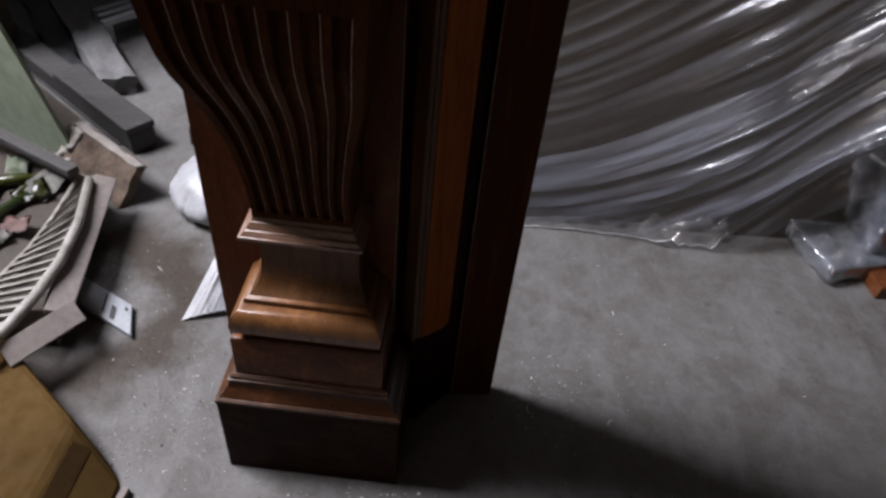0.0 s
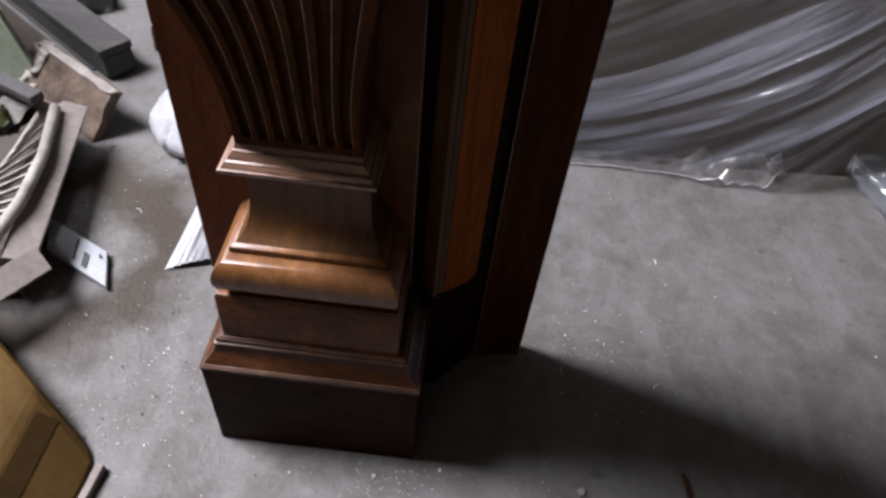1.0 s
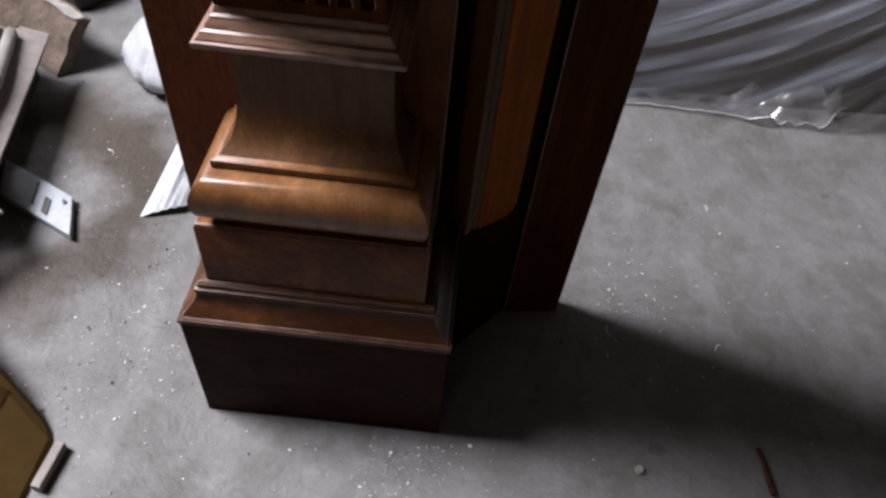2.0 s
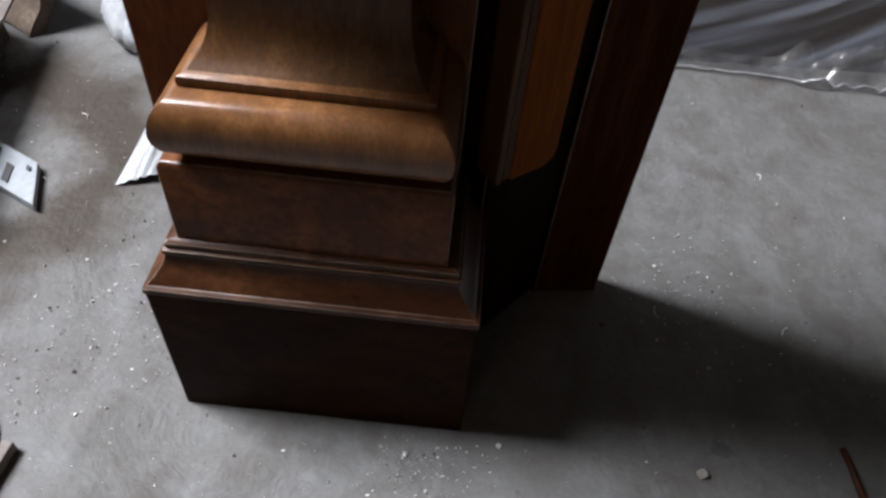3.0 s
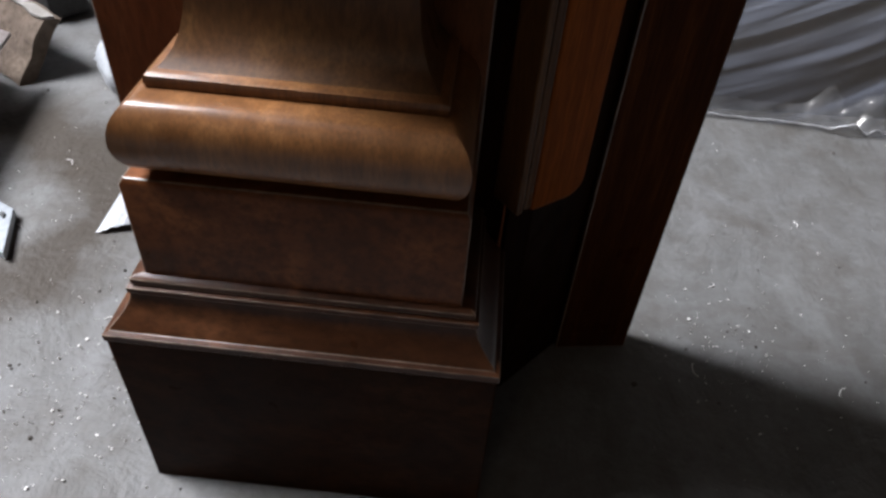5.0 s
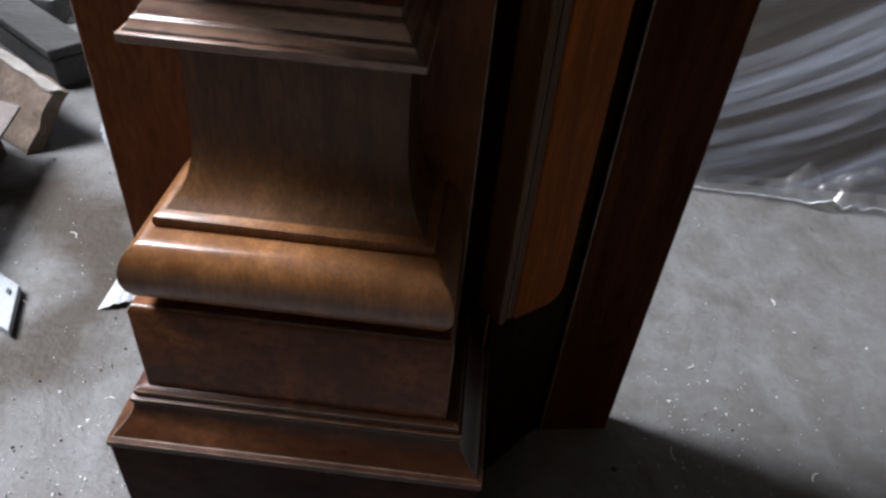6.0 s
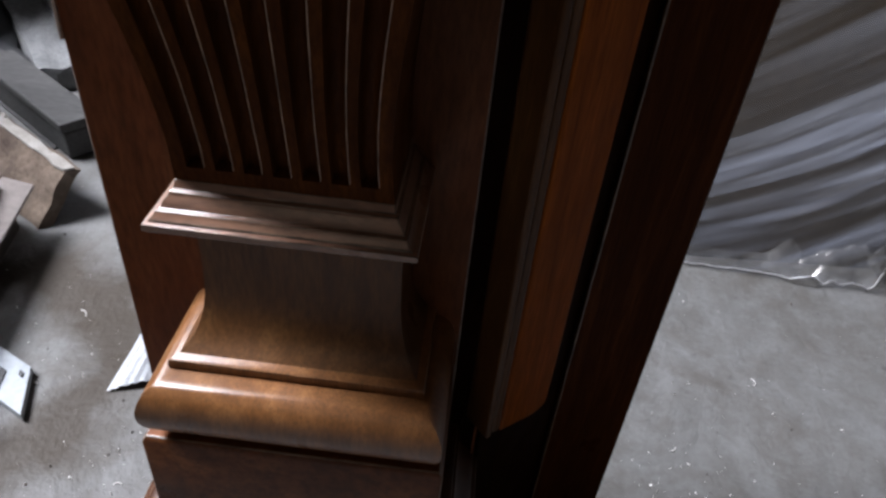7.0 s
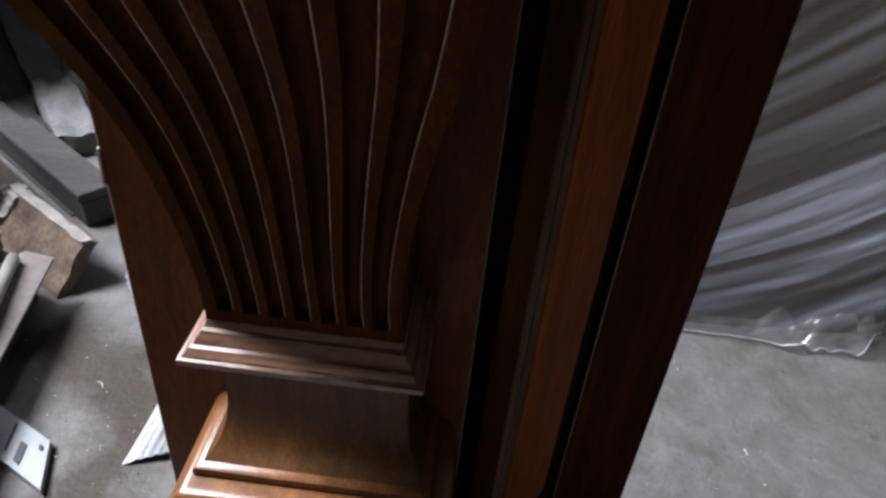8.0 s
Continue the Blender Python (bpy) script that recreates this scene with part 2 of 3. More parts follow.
def single(name, bm, mat, at, label, category, group="", kind="", smooth=False, bevel=0.0):
    shift = Vector(at)
    ob = new(name, mesh_of(name, bm, mat, shift, smooth))
    ob.location = at
    ORIGIN[ob] = shift
    if bevel:
        mod = ob.modifiers.new("bevel", "BEVEL")
        mod.width, mod.segments, mod.limit_method, mod.angle_limit = bevel, 2, "ANGLE", radians(35)
    return tagged(ob, label, category, group, kind)


def box(bm, x0, x1, y0, y1, z0, z1, m=None):
    r = bmesh.ops.create_cube(bm, size=1.0)
    t = Matrix.Translation(((x0 + x1) / 2, (y0 + y1) / 2, (z0 + z1) / 2)) @ Matrix.Diagonal((x1 - x0, y1 - y0, z1 - z0, 1))
    bmesh.ops.transform(bm, matrix=(m @ t) if m else t, verts=r["verts"])
    return r["verts"]


def slab(bm, corner, along, across, up):
    """A block from a corner and three edge vectors."""
    c, a, b, u = (Vector(v) for v in (corner, along, across, up))
    v = [bm.verts.new(c + a * i + b * j + u * k) for k in (0, 1) for j in (0, 1) for i in (0, 1)]
    for f in ((0, 1, 3, 2), (4, 5, 7, 6), (0, 1, 5, 4), (2, 3, 7, 6), (0, 2, 6, 4), (1, 3, 7, 5)):
        bm.faces.new([v[i] for i in f])
    return v


def prism(bm, outline, z0, z1):
    lo = [bm.verts.new((x, y, z0)) for x, y in outline]
    hi = [bm.verts.new((x, y, z1)) for x, y in outline]
    n = len(outline)
    bm.faces.new(lo[::-1])
    bm.faces.new(hi)
    for i in range(n):
        bm.faces.new((lo[i], lo[(i + 1) % n], hi[(i + 1) % n], hi[i]))


def roughen(bm, size, amount, seed=0.0):
    for v in bm.verts:
        p = v.co * size + Vector((seed, seed * 1.7, -seed))
        v.co += Vector((noise.noise(p), noise.noise(p + Vector((31, 0, 0))), noise.noise(p + Vector((0, 47, 0))))) * amount


def tube(bm, points, radius, sides=8):
    rings = []
    for i, p in enumerate(points):
        p = Vector(p)
        a = Vector(points[max(0, i - 1)])
        b = Vector(points[min(len(points) - 1, i + 1)])
        q = (b - a).to_track_quat("Z", "Y")
        rings.append([bm.verts.new(p + q @ Vector((radius * math.cos(k * math.tau / sides), radius * math.sin(k * math.tau / sides), 0))) for k in range(sides)])
    for r, s in zip(rings, rings[1:]):
        for k in range(sides):
            bm.faces.new((r[k], r[(k + 1) % sides], s[(k + 1) % sides], s[k]))
    bm.faces.new(rings[0][::-1])
    bm.faces.new(rings[-1])


# ---- room ----
X0, X1, Y0, Y1, ZC = -1.88, 3.0, -2.25, 2.6, 3.4
bm = bmesh.new()
box(bm, X0 - 0.2, X1 + 0.2, Y0 - 0.2, Y1 + 0.2, -0.15, 0.0)
single("floor", bm, CONCRETE, (0, 0, 0), "worn grey concrete floor with stains and grit", "floor", kind="structure")
bm = bmesh.new()
box(bm, X0 - 0.2, X1 + 0.2, Y0 - 0.2, Y1 + 0.2, ZC, ZC + 0.15)
single("ceiling", bm, PLASTER, (0, 0, ZC), "plain plaster ceiling", "ceiling", kind="structure")


def wall(name, horizontal, at, out, a0, a1, hole=None):
    bm = bmesh.new()
    spans = [(a0, a1, 0, ZC)] if hole is None else [(a0, hole[0], 0, ZC), (hole[1], a1, 0, ZC), (hole[0], hole[1], 0, hole[2]), (hole[0], hole[1], hole[3], ZC)]
    lo, hi = min(at, at + out), max(at, at + out)
    for s0, s1, z0, z1 in spans:
        if horizontal:
            box(bm, s0, s1, lo, hi, z0, z1)
        else:
            box(bm, lo, hi, s0, s1, z0, z1)
    return single(name, bm, PLASTER, (at if not horizontal else 0, at if horizontal else 0, 0), "plain plastered wall", "wall", kind="structure")


wall("wall_north", True, Y1, 0.2, X0, X1, (-1.64, -1.06, 1.25, 2.25))
wall("wall_east", False, X1, 0.2, Y0, Y1)
# unseen partition, added to keep window light off the far left clutter
bm = bmesh.new()
box(bm, X0, -1.04, 1.50, 1.60, 0, ZC)
single("shade_partition", bm, PLASTER, (-1.54, 1.55, 0), "unseen partition added to shade the far left clutter", "wall", kind="structure")
wall("wall_west", False, X0, -0.2, Y0, Y1, (0.48, 1.47, 1.60, 3.30))
wall("wall_south", True, Y0, -0.2, X0, X1, (-1.31, -0.49, 2.14, 2.96))

# ---- carved mantel leg ----
CX, BACK = -0.0905, 0.690
mantel = thing("fireplace_mantel", (CX, 0.69, 0), "dark carved walnut mantel leg with fluted corbel standing on concrete", "fireplace mantel")


def stack(bm, rings):
    """Mitred moulding round the front and both sides: rings of height, half width and front face."""
    loops = [[bm.verts.new(c) for c in ((CX - h, BACK, z), (CX - h, y, z), (CX + h, y, z), (CX + h, BACK, z))] for z, h, y in rings]
    for a, b in zip(loops, loops[1:]):
        for k in range(4):
            bm.faces.new((a[k], a[(k + 1) % 4], b[(k + 1) % 4], b[k]))
    bm.faces.new(loops[0][::-1])
    bm.faces.new(loops[-1])


def moulding(name, rings, mat, label="", bevel=0.0008, rubbed=True):
    bm = bmesh.new()
    stack(bm, rings)
    return part(name, bm, mat, mantel, label, smooth=True, bevel=bevel, wear=rubbed and bevel > 0)


moulding("plinth", [(0, 0.1165, 0.5815), (0.151, 0.1155, 0.5805)], WALNUT_PLINTH_SHADE, "plain plinth block, its front shade painted into the walnut", 0.0015, False)
cove = [(0.1585 + 0.0215 * k / 8, 0.1125 - 0.0125 * math.sin(k / 8 * math.pi / 2), 0.5840 + 0.0100 * math.sin(k / 8 * math.pi / 2)) for k in range(9)]
moulding("plinth_moulding", [(0.1505, 0.1165, 0.5800), (0.1555, 0.1165, 0.5800), (0.1570, 0.1130, 0.5832)] + cove
         + [(0.1802, 0.1008, 0.5930), (0.1840, 0.1008, 0.5930), (0.1850, 0.0975, 0.5960), (0.1858, 0.0985, 0.5950), (0.1895, 0.0985, 0.5950), (0.1912, 0.0960, 0.5975), (0.1920, 0.0880, 0.6010)], WALNUT_COVE)
moulding("middle_block", [(0.1900, 0.0903, 0.5992), (0.2540, 0.0903, 0.5992), (0.2575, 0.0882, 0.6012), (0.2582, 0.0790, 0.6100)], WALNUT_BLOCK, bevel=0.0012)
roll = [(0.2800 + 0.0200 * math.sin(radians(a)), 0.0740 + 0.0140 * math.cos(radians(a)), 0.6105 - 0.0140 * math.cos(radians(a))) for a in range(-90, 91, 12)]
moulding("torus_moulding", [(0.2575, 0.0720, 0.6125)] + roll + [(0.3005, 0.0700, 0.6150)], WALNUT, "rounded torus moulding, its lit golden glow painted into the walnut", 0.0)
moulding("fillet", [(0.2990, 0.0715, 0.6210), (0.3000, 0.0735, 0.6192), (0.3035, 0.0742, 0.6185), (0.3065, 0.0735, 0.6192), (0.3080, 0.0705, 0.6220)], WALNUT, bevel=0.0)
moulding("neck", [(0.3075, 0.0692, 0.6240), (0.3110, 0.0655, 0.6290), (0.3160, 0.0620, 0.6335), (0.3230, 0.0592, 0.6375), (0.3320, 0.0570, 0.6405), (0.3440, 0.0557, 0.6425), (0.3600, 0.0552, 0.6430), (0.4080, 0.0552, 0.6430)], WALNUT_NECK_SHADED, bevel=0.0)
moulding("cap_moulding", [(0.4064, 0.0640, 0.6105), (0.4073, 0.0655, 0.6090), (0.4109, 0.0655, 0.6090), (0.4117, 0.0632, 0.6112), (0.4126, 0.0622, 0.6112), (0.4146, 0.0606, 0.6130), (0.4165, 0.0600, 0.6140), (0.4170, 0.0580, 0.6160), (0.4200, 0.0570, 0.6175), (0.4220, 0.0550, 0.6195), (0.4239, 0.0545, 0.6200), (0.4248, 0.0530, 0.6220), (0.4290, 0.0525, 0.6235)], WALNUT_CAP_SHEEN, bevel=0.0005)


def corbel():
    """Console that swells forward and fans out as it rises, with seven flutes down its front."""
    heights = (0.4280, 0.45, 0.47, 0.49, 0.51, 0.53, 0.55, 0.57, 0.59, 0.61, 0.63, 0.65, 0.67, 0.70, 0.74, 0.80)
    fronts = (0.6240, 0.6195, 0.6145, 0.6100, 0.6050, 0.6000, 0.5935, 0.5850, 0.5740, 0.5610, 0.5480, 0.5380, 0.5320, 0.5270, 0.5250, 0.5245)
    halves = (0.0520, 0.0505, 0.0505, 0.0515, 0.0535, 0.0560, 0.0590, 0.0625, 0.0665, 0.0695, 0.0720, 0.0740, 0.0757, 0.0780, 0.0800, 0.0810)
    rows = [0.4280, 0.4375, 0.4385, 0.4400] + [0.4400 + 0.006 * k for k in range(1, 44)] + [0.7000, 0.7010, 0.72, 0.76, 0.80]
    across = []
    for k in range(7):
        c = (k - 3) / 7.0
        half = 0.044
        across += [(c - half - 0.005, 0.0)] + [(c + half * math.sin(radians(a)), math.cos(radians(a)) ** 0.6 if abs(a) < 90 else 0.0) for a in (-90, -72, -50, -25, 0, 25, 50, 72, 90)] + [(c + half + 0.005, 0.0)]
    across = [(-0.545, 0.0), (-0.515, 0.0)] + across + [(0.515, 0.0), (0.545, 0.0)]
    edge = 0.545
    bm = bmesh.new()
    grid = []
    for z in rows:
        y = float(np.interp(z, heights, fronts))
        h = float(np.interp(z, heights, halves))
        cut = 0.0 if z < 0.438 or z > 0.7005 else 1.0
        line = [bm.verts.new((CX - h, BACK, z))]
        fan = 1.0 + 0.08 * min(1.0, max(0.0, (z - 0.43) / 0.2))
        line += [bm.verts.new((CX + h * u / edge * (fan if u > 0 else 1.0), y + 0.0075 * d * cut * h / 0.055, z)) for u, d in across]
        line += [bm.verts.new((CX + h * fan, BACK, z))]
        grid.append(line)
    for a, b in zip(grid, grid[1:]):
        for k in range(len(a) - 1):
            f = bm.faces.new((a[k], a[k + 1], b[k + 1], b[k]))
            # one edge of each flute is paler than the rest
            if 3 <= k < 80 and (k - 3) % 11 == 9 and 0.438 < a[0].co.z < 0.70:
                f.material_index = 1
    bm.faces.new(grid[0][::-1])
    bm.faces.new(grid[-1])
    return bm


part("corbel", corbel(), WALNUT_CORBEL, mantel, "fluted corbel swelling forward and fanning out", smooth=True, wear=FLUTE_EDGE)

bm = bmesh.new()
prism(bm, [(-0.222, 0.690), (0.001, 0.690), (0.001, 0.716), (-0.222, 0.716)], 0, 1.15)
back_board = part("back_board", bm, WALNUT_RED, mantel, "reddish varnished back board", bevel=0.001, wear=True)
# recess and splay boards carry their shade in the near-black colour
bm = bmesh.new()
prism(bm, [(0.001, 0.735), (0.030, 0.735), (0.030, 0.755), (0.001, 0.755)], 0, 1.15)
part("recess_board", bm, WALNUT_SHADED, mantel, "board at the back of a deep groove")
bm = bmesh.new()
prism(bm, [(0.024, 0.690), (0.040, 0.692), (0.088, 0.748), (0.088, 0.765), (0.024, 0.765)], 0, 1.15)
splay = part("splayed_board", bm, WALNUT_SHADED, mantel, "splayed inner board", bevel=0.0015)

# raised moulded strip on the splay
A, B = Vector((0.0255, 0.674, 0)), Vector((0.0735, 0.712, 0))
ACROSS = (B - A).normalized()
OUT = Vector((ACROSS.y, -ACROSS.x, 0))


def strip_piece(name, u0, u1, z0, proud, radius, mat, under, label="", bevel=0.001):
    bm = bmesh.new()
    pts = [(u0, 1.15), (u0, z0)]
    pts += [(u1 - radius + radius * math.sin(a), z0 + radius - radius * math.cos(a)) for a in [radians(9 * k) for k in range(11)]] if radius else [(u1, z0)]
    pts += [(u1, 1.15)]
    front = [bm.verts.new(A + ACROSS * u + OUT * proud + Vector((0, 0, z))) for u, z in pts]
    back = [bm.verts.new(A + ACROSS * u - OUT * 0.022 + Vector((0, 0, z))) for u, z in pts]
    bm.faces.new(front)
    bm.faces.new(back[::-1])
    for i in range(len(pts)):
        j = (i + 1) % len(pts)
        bm.faces.new((front[i], back[i], back[j], front[j]))
    return part(name, bm, mat, under, label, bevel=bevel)


strip = strip_piece("strip", 0.0170, 0.0600, 0.196, 0.0, 0.014, OAK_ORANGE, mantel, "orange-brown raised strip with rounded lower end", 0.002)
strip_piece("strip_bead", 0.0010, 0.0065, 0.200, 0.003, 0, WALNUT_NECK_SHADED, strip, "", 0.002)
strip_piece("strip_bead", 0.0085, 0.0150, 0.200, 0.001, 0, WALNUT_NECK_SHADED, strip, "", 0.002)

bm = bmesh.new()
prism(bm, [(0.0885, 0.7420), (0.1505, 0.7525), (0.1505, 0.768), (0.0885, 0.768)], 0, 1.15)
part("jamb_board", bm, WALNUT_JAMB, mantel, "dark outer jamb board with worn edge", bevel=0.0012, wear=True)
# panel added behind the boards to block light leaking through
bm = bmesh.new()
box(bm, -0.222, 0.0885, 0.7655, 0.772, 0.0, 1.15)
part("leak_stop_panel", bm, WALNUT_SHADED, mantel)

bm = bmesh.new()
slab(bm, (-0.2234, 0.6885, 0.462), (0.0022, -0.0004, 0.0), (0.0, 0.006, 0.0), (0.001, 0.0, 0.024))
part("chipped_edge", bm, WORN, back_board, "pale chip on the board edge", bevel=0.0005)

# ---- plastic sheet over stored furniture ----


def smooth01(v):
    v = min(1.0, max(0.0, v))
    return v * v * (3 - 2 * v)


def ridge(a, b, c):
    return 1 - 2 * abs(noise.noise(Vector((a, b, c))))


def sheet_mesh(reach, layer):
    """One layer of film, up to the fold line that starts at the height reach."""
    nx, nz = 240, 320
    bm = bmesh.new()
    uv = bm.loops.layers.uv.new("fold")
    grid, where = [], {}
    for j in range(nz + 1):
        row = []
        for i in range(nx + 1):
            x = 0.05 + 1.75 * i / nx
            d = max(0.0, x - 0.15)
            top = min(1.16, reach * (1 + 0.8 * d) + 0.78 * d * d + 0.012 * noise.noise(Vector((x * 3, 0, 4))))
            s = top / 0.93 * j / nz
            foot = 1.175 + 0.010 * math.sin(7 * x) + 0.07 * smooth01((x - 0.57) / 0.25)
            lift = 0.13 * min(1.0, max(0.0, (x - 0.62) / 0.25)) ** 1.3
            z = 0.004 + s * 0.93 + lift
            # the stored piece under the film stands out on the far side
            y = foot + 0.10 * (1 - math.exp(-s * 3.0)) + 0.22 * s - 0.32 * smooth01((x - 0.42) / 1.1) * smooth01((z - 0.05) / 0.5)
            # folds gather low at one side and fan out upwards to the other
            p = (z + 0.05 - 0.78 * d * d) / (1 + 0.8 * d)
            q = p + 0.010 * noise.noise(Vector((x * 1.7, z * 1.7, 3)))
            far = smooth01((x - 0.35) / 0.5)
            big = ridge(q * 11, x * 0.7, 1 + 0.2 * layer)
            mid = ridge(q * 27, x * 1.1, 7 + 0.3 * layer)
            fine = ridge(q * 70, x * 1.9, 11 + 0.2 * layer)
            slack = noise.noise(Vector((x * 2.3, z * 3.1, 21)))
            low = math.exp(-z * 5)
            amp = min(1.0, 0.06 + s * 5)
            y += layer * (0.012 - 0.026 * smooth01((1 - j / nz) / 0.15))
            y -= amp * ((0.014 + 0.034 * far + 0.020 * low) * big + (0.010 + 0.020 * far + 0.010 * low) * mid + (0.002 + 0.008 * far) * fine * (0.6 + slack) + 0.0055 * far * ridge(q * 170, x * 2.6, 17 + layer))
            v = bm.verts.new((x, y, max(0.003, z)))
            where[v] = (x, q)
            row.append(v)
        grid.append(row)
    for a, b in zip(grid, grid[1:]):
        for k in range(nx):
            f = bm.faces.new((a[k], a[k + 1], b[k + 1], b[k]))
            for loop in f.loops:
                loop[uv].uv = where[loop.vert]
    return bm


sheet = thing("plastic_sheet", (0.9, 1.25, 0), "clear dusty plastic dust sheet draped in diagonal folds", "dust sheet")
part("drape", sheet_mesh(1.2, 0), SHEET, sheet, smooth="soft")
part("top_layer", sheet_mesh(0.11, 1), SHEET_TOP, sheet, "second layer of bluish clear film", smooth="soft")


HEM_X = (0.12, 0.21, 0.30, 0.40, 0.445, 0.477, 0.50, 0.55, 0.578, 0.605, 0.645)
HEM_Y = (1.168, 1.166, 1.173, 1.172, 1.168, 1.150, 1.160, 1.162, 1.158, 1.195, 1.235)


def hem_point(x, f):
    """A point of the loose hem: f runs from under the drape out to its edge."""
    front = float(np.interp(x, HEM_X, HEM_Y)) + 0.003 * noise.noise(Vector((x * 60, 0, 5)))
    back = 1.20 + 0.05 * smooth01((x - 0.56) / 0.09)
    y = back + (front - back) * f
    flap = smooth01((x - 0.43) / 0.04) * smooth01((0.64 - x) / 0.05)
    crease = abs(noise.noise(Vector((x * 17 + y * 9, y * 20 - x * 6, 2)))) + 0.25 * abs(noise.noise(Vector((x * 45, y * 50, 9))))
    z = 0.002 + crease * (0.006 + 0.055 * flap * (1 - 0.5 * f)) + 0.012 * (1 - f) ** 2
    return Vector((x, y, z))


def hem():
    bm = bmesh.new()
    nx, ny = 180, 22
    grid = [[bm.verts.new(hem_point(0.12 + 0.525 * i / nx, j / ny)) for i in range(nx + 1)] for j in range(ny + 1)]
    for a, b in zip(grid, grid[1:]):
        for k in range(nx):
            bm.faces.new((a[k], a[k + 1], b[k + 1], b[k]))
    return bm


loose_hem = part("crumpled_hem", hem(), HEM, sheet, "crumpled hem lying on the floor", smooth="soft")
bm = bmesh.new()
tube(bm, [hem_point(0.12 + 0.525 * i / 140, 1.0) + Vector((0, 0, 0.0006)) for i in range(141)], 0.0013, 6)
part("hem_edge", bm, HEM_EDGE, loose_hem, "rolled whitish edge of the film", smooth="soft")

bm = bmesh.new()
slab(bm, (0.02, 1.172, 0.0), (1.93, 0.14, 0.0), (0.0, 0.52, 1.10), (-0.003, 0.022, 0.0))
single("leaning_board", bm, DARK_BOX, (0.97, 1.45, 0), "dark brown board leaning behind the plastic sheet", "board", bevel=0.003)

# ---- wrapped packs by the sheet ----
pack = thing("wrapped_pack", (0.83, 1.19, 0), "flat grey pack wrapped in shiny clear film", "package")
TURN = pose(0.785, 1.10, 0, 0, 0, 10)
bm = bmesh.new()
box(bm, 0.004, 0.26, 0.004, 0.19, 0.002, 0.034, TURN @ pose(0, 0, 0, 0, 0, 8))
part("slab", bm, FOAM, pack, bevel=0.004)


def wrap_mesh(m, sx, sy, sz, seed):
    bm = bmesh.new()
    bmesh.ops.create_cube(bm, size=1.0)
    bmesh.ops.subdivide_edges(bm, edges=bm.edges, cuts=14, use_grid_fill=True)
    for v in bm.verts:
        p = Vector(((v.co.x + 0.5) * sx, (v.co.y + 0.5) * sy, (v.co.z + 0.5) * sz))
        n = abs(noise.noise(p * 26 + Vector((seed, 0, 0)))) * 0.022
        c = Vector((sx / 2, sy / 2, sz / 2))
        p += (p - c).normalized() * (n - 0.001)
        p.z = max(0.001, p.z)
        v.co = m @ p
    return bm


part("film", wrap_mesh(TURN @ pose(0, 0, 0, 0, 0, 8), 0.265, 0.195, 0.038, 1.0), WRAP, pack, "crinkled clear film", smooth="soft")

bundle = thing("wrapped_bundle", (0.98, 1.26, 0), "navy bundle wrapped in crinkled clear film", "package")
M2 = pose(0.87, 1.16, 0.04, 0, 0, 12)
bm = bmesh.new()
box(bm, 0.006, 0.25, 0.006, 0.20, -0.036, 0.15, M2)
part("bundle_core", bm, NAVY, bundle, bevel=0.012)
bm2 = wrap_mesh(M2 @ pose(0, 0, -0.036), 0.26, 0.21, 0.19, 4.0)
part("film", bm2, WRAP, bundle, "crinkled clear film", smooth="soft")

bm = bmesh.new()
slab(bm, (0.868, 1.075, 0), (0.20, 0.03, 0), (-0.01, 0.06, 0), (0, 0, 0.028))
single("wood_offcut", bm, RED_WOOD, (0.93, 1.1, 0), "reddish-brown wooden offcut on the floor", "wood", bevel=0.002)

# ---- white bags behind the mantel ----


def bag(name, centre, size, turn, seed, label):
    bm = bmesh.new()
    bmesh.ops.create_icosphere(bm, subdivisions=5, radius=1.0)
    m = pose(*centre, 0, 0, turn)
    for v in bm.verts:
        p = v.co.copy()
        a = math.atan2(p.y, p.x)
        r = 1 + 0.09 * noise.noise(p * 1.7 + Vector((seed, 0, 0))) - 0.10 * abs(noise.noise(Vector((math.cos(a) * 6, math.sin(a) * 6, p.z * 0.5 + seed)))) - 0.015 * abs(noise.noise(p * 7 + Vector((0, seed, 0))))
        q = Vector((p.x * size[0], p.y * size[1], p.z * size[2])) * r
        q.z = max(q.z, -size[2] * 0.55)
        v.co = m @ (q + Vector((0, 0, size[2] * 0.55 + 0.001)))
    return single(name, bm, BAG, (centre[0], centre[1], 0), label, "plastic bag", smooth="soft")


bag("plastic_bag", (-0.383, 1.145, 0), (0.108, 0.105, 0.058), 20, 2.0, "white crumpled plastic bag on the floor")


def bag_corner():
    bm = bmesh.new()
    n, k = 40, 26
    grid = []
    for j in range(k + 1):
        v = j / k
        row = []
        for i in range(n + 1):
            u = i / n
            left = Vector((-0.365, 0.825, 0.002)).lerp(Vector((-0.315, 1.02, 0.085)), v)
            right = Vector((-0.235, 0.872, 0.002)).lerp(Vector((-0.235, 1.04, 0.13)), v)
            p = left.lerp(right, u)
            p.z += 0.05 * math.sin(math.pi * u) * (0.15 + v) + 0.022 * abs(noise.noise(Vector((u * 13 - v * 4, v * 2.0, 6)))) * (0.25 + v)
            row.append(bm.verts.new(p))
        grid.append(row)
    base = [[bm.verts.new((w.co.x, w.co.y, 0.001)) for w in line] for line in (grid[-1],)][0]
    for a, b in zip(grid, grid[1:]):
        for i in range(n):
            bm.faces.new((a[i], a[i + 1], b[i + 1], b[i]))
    for i in range(n):
        bm.faces.new((grid[-1][i], grid[-1][i + 1], base[i + 1], base[i]))
    return bm


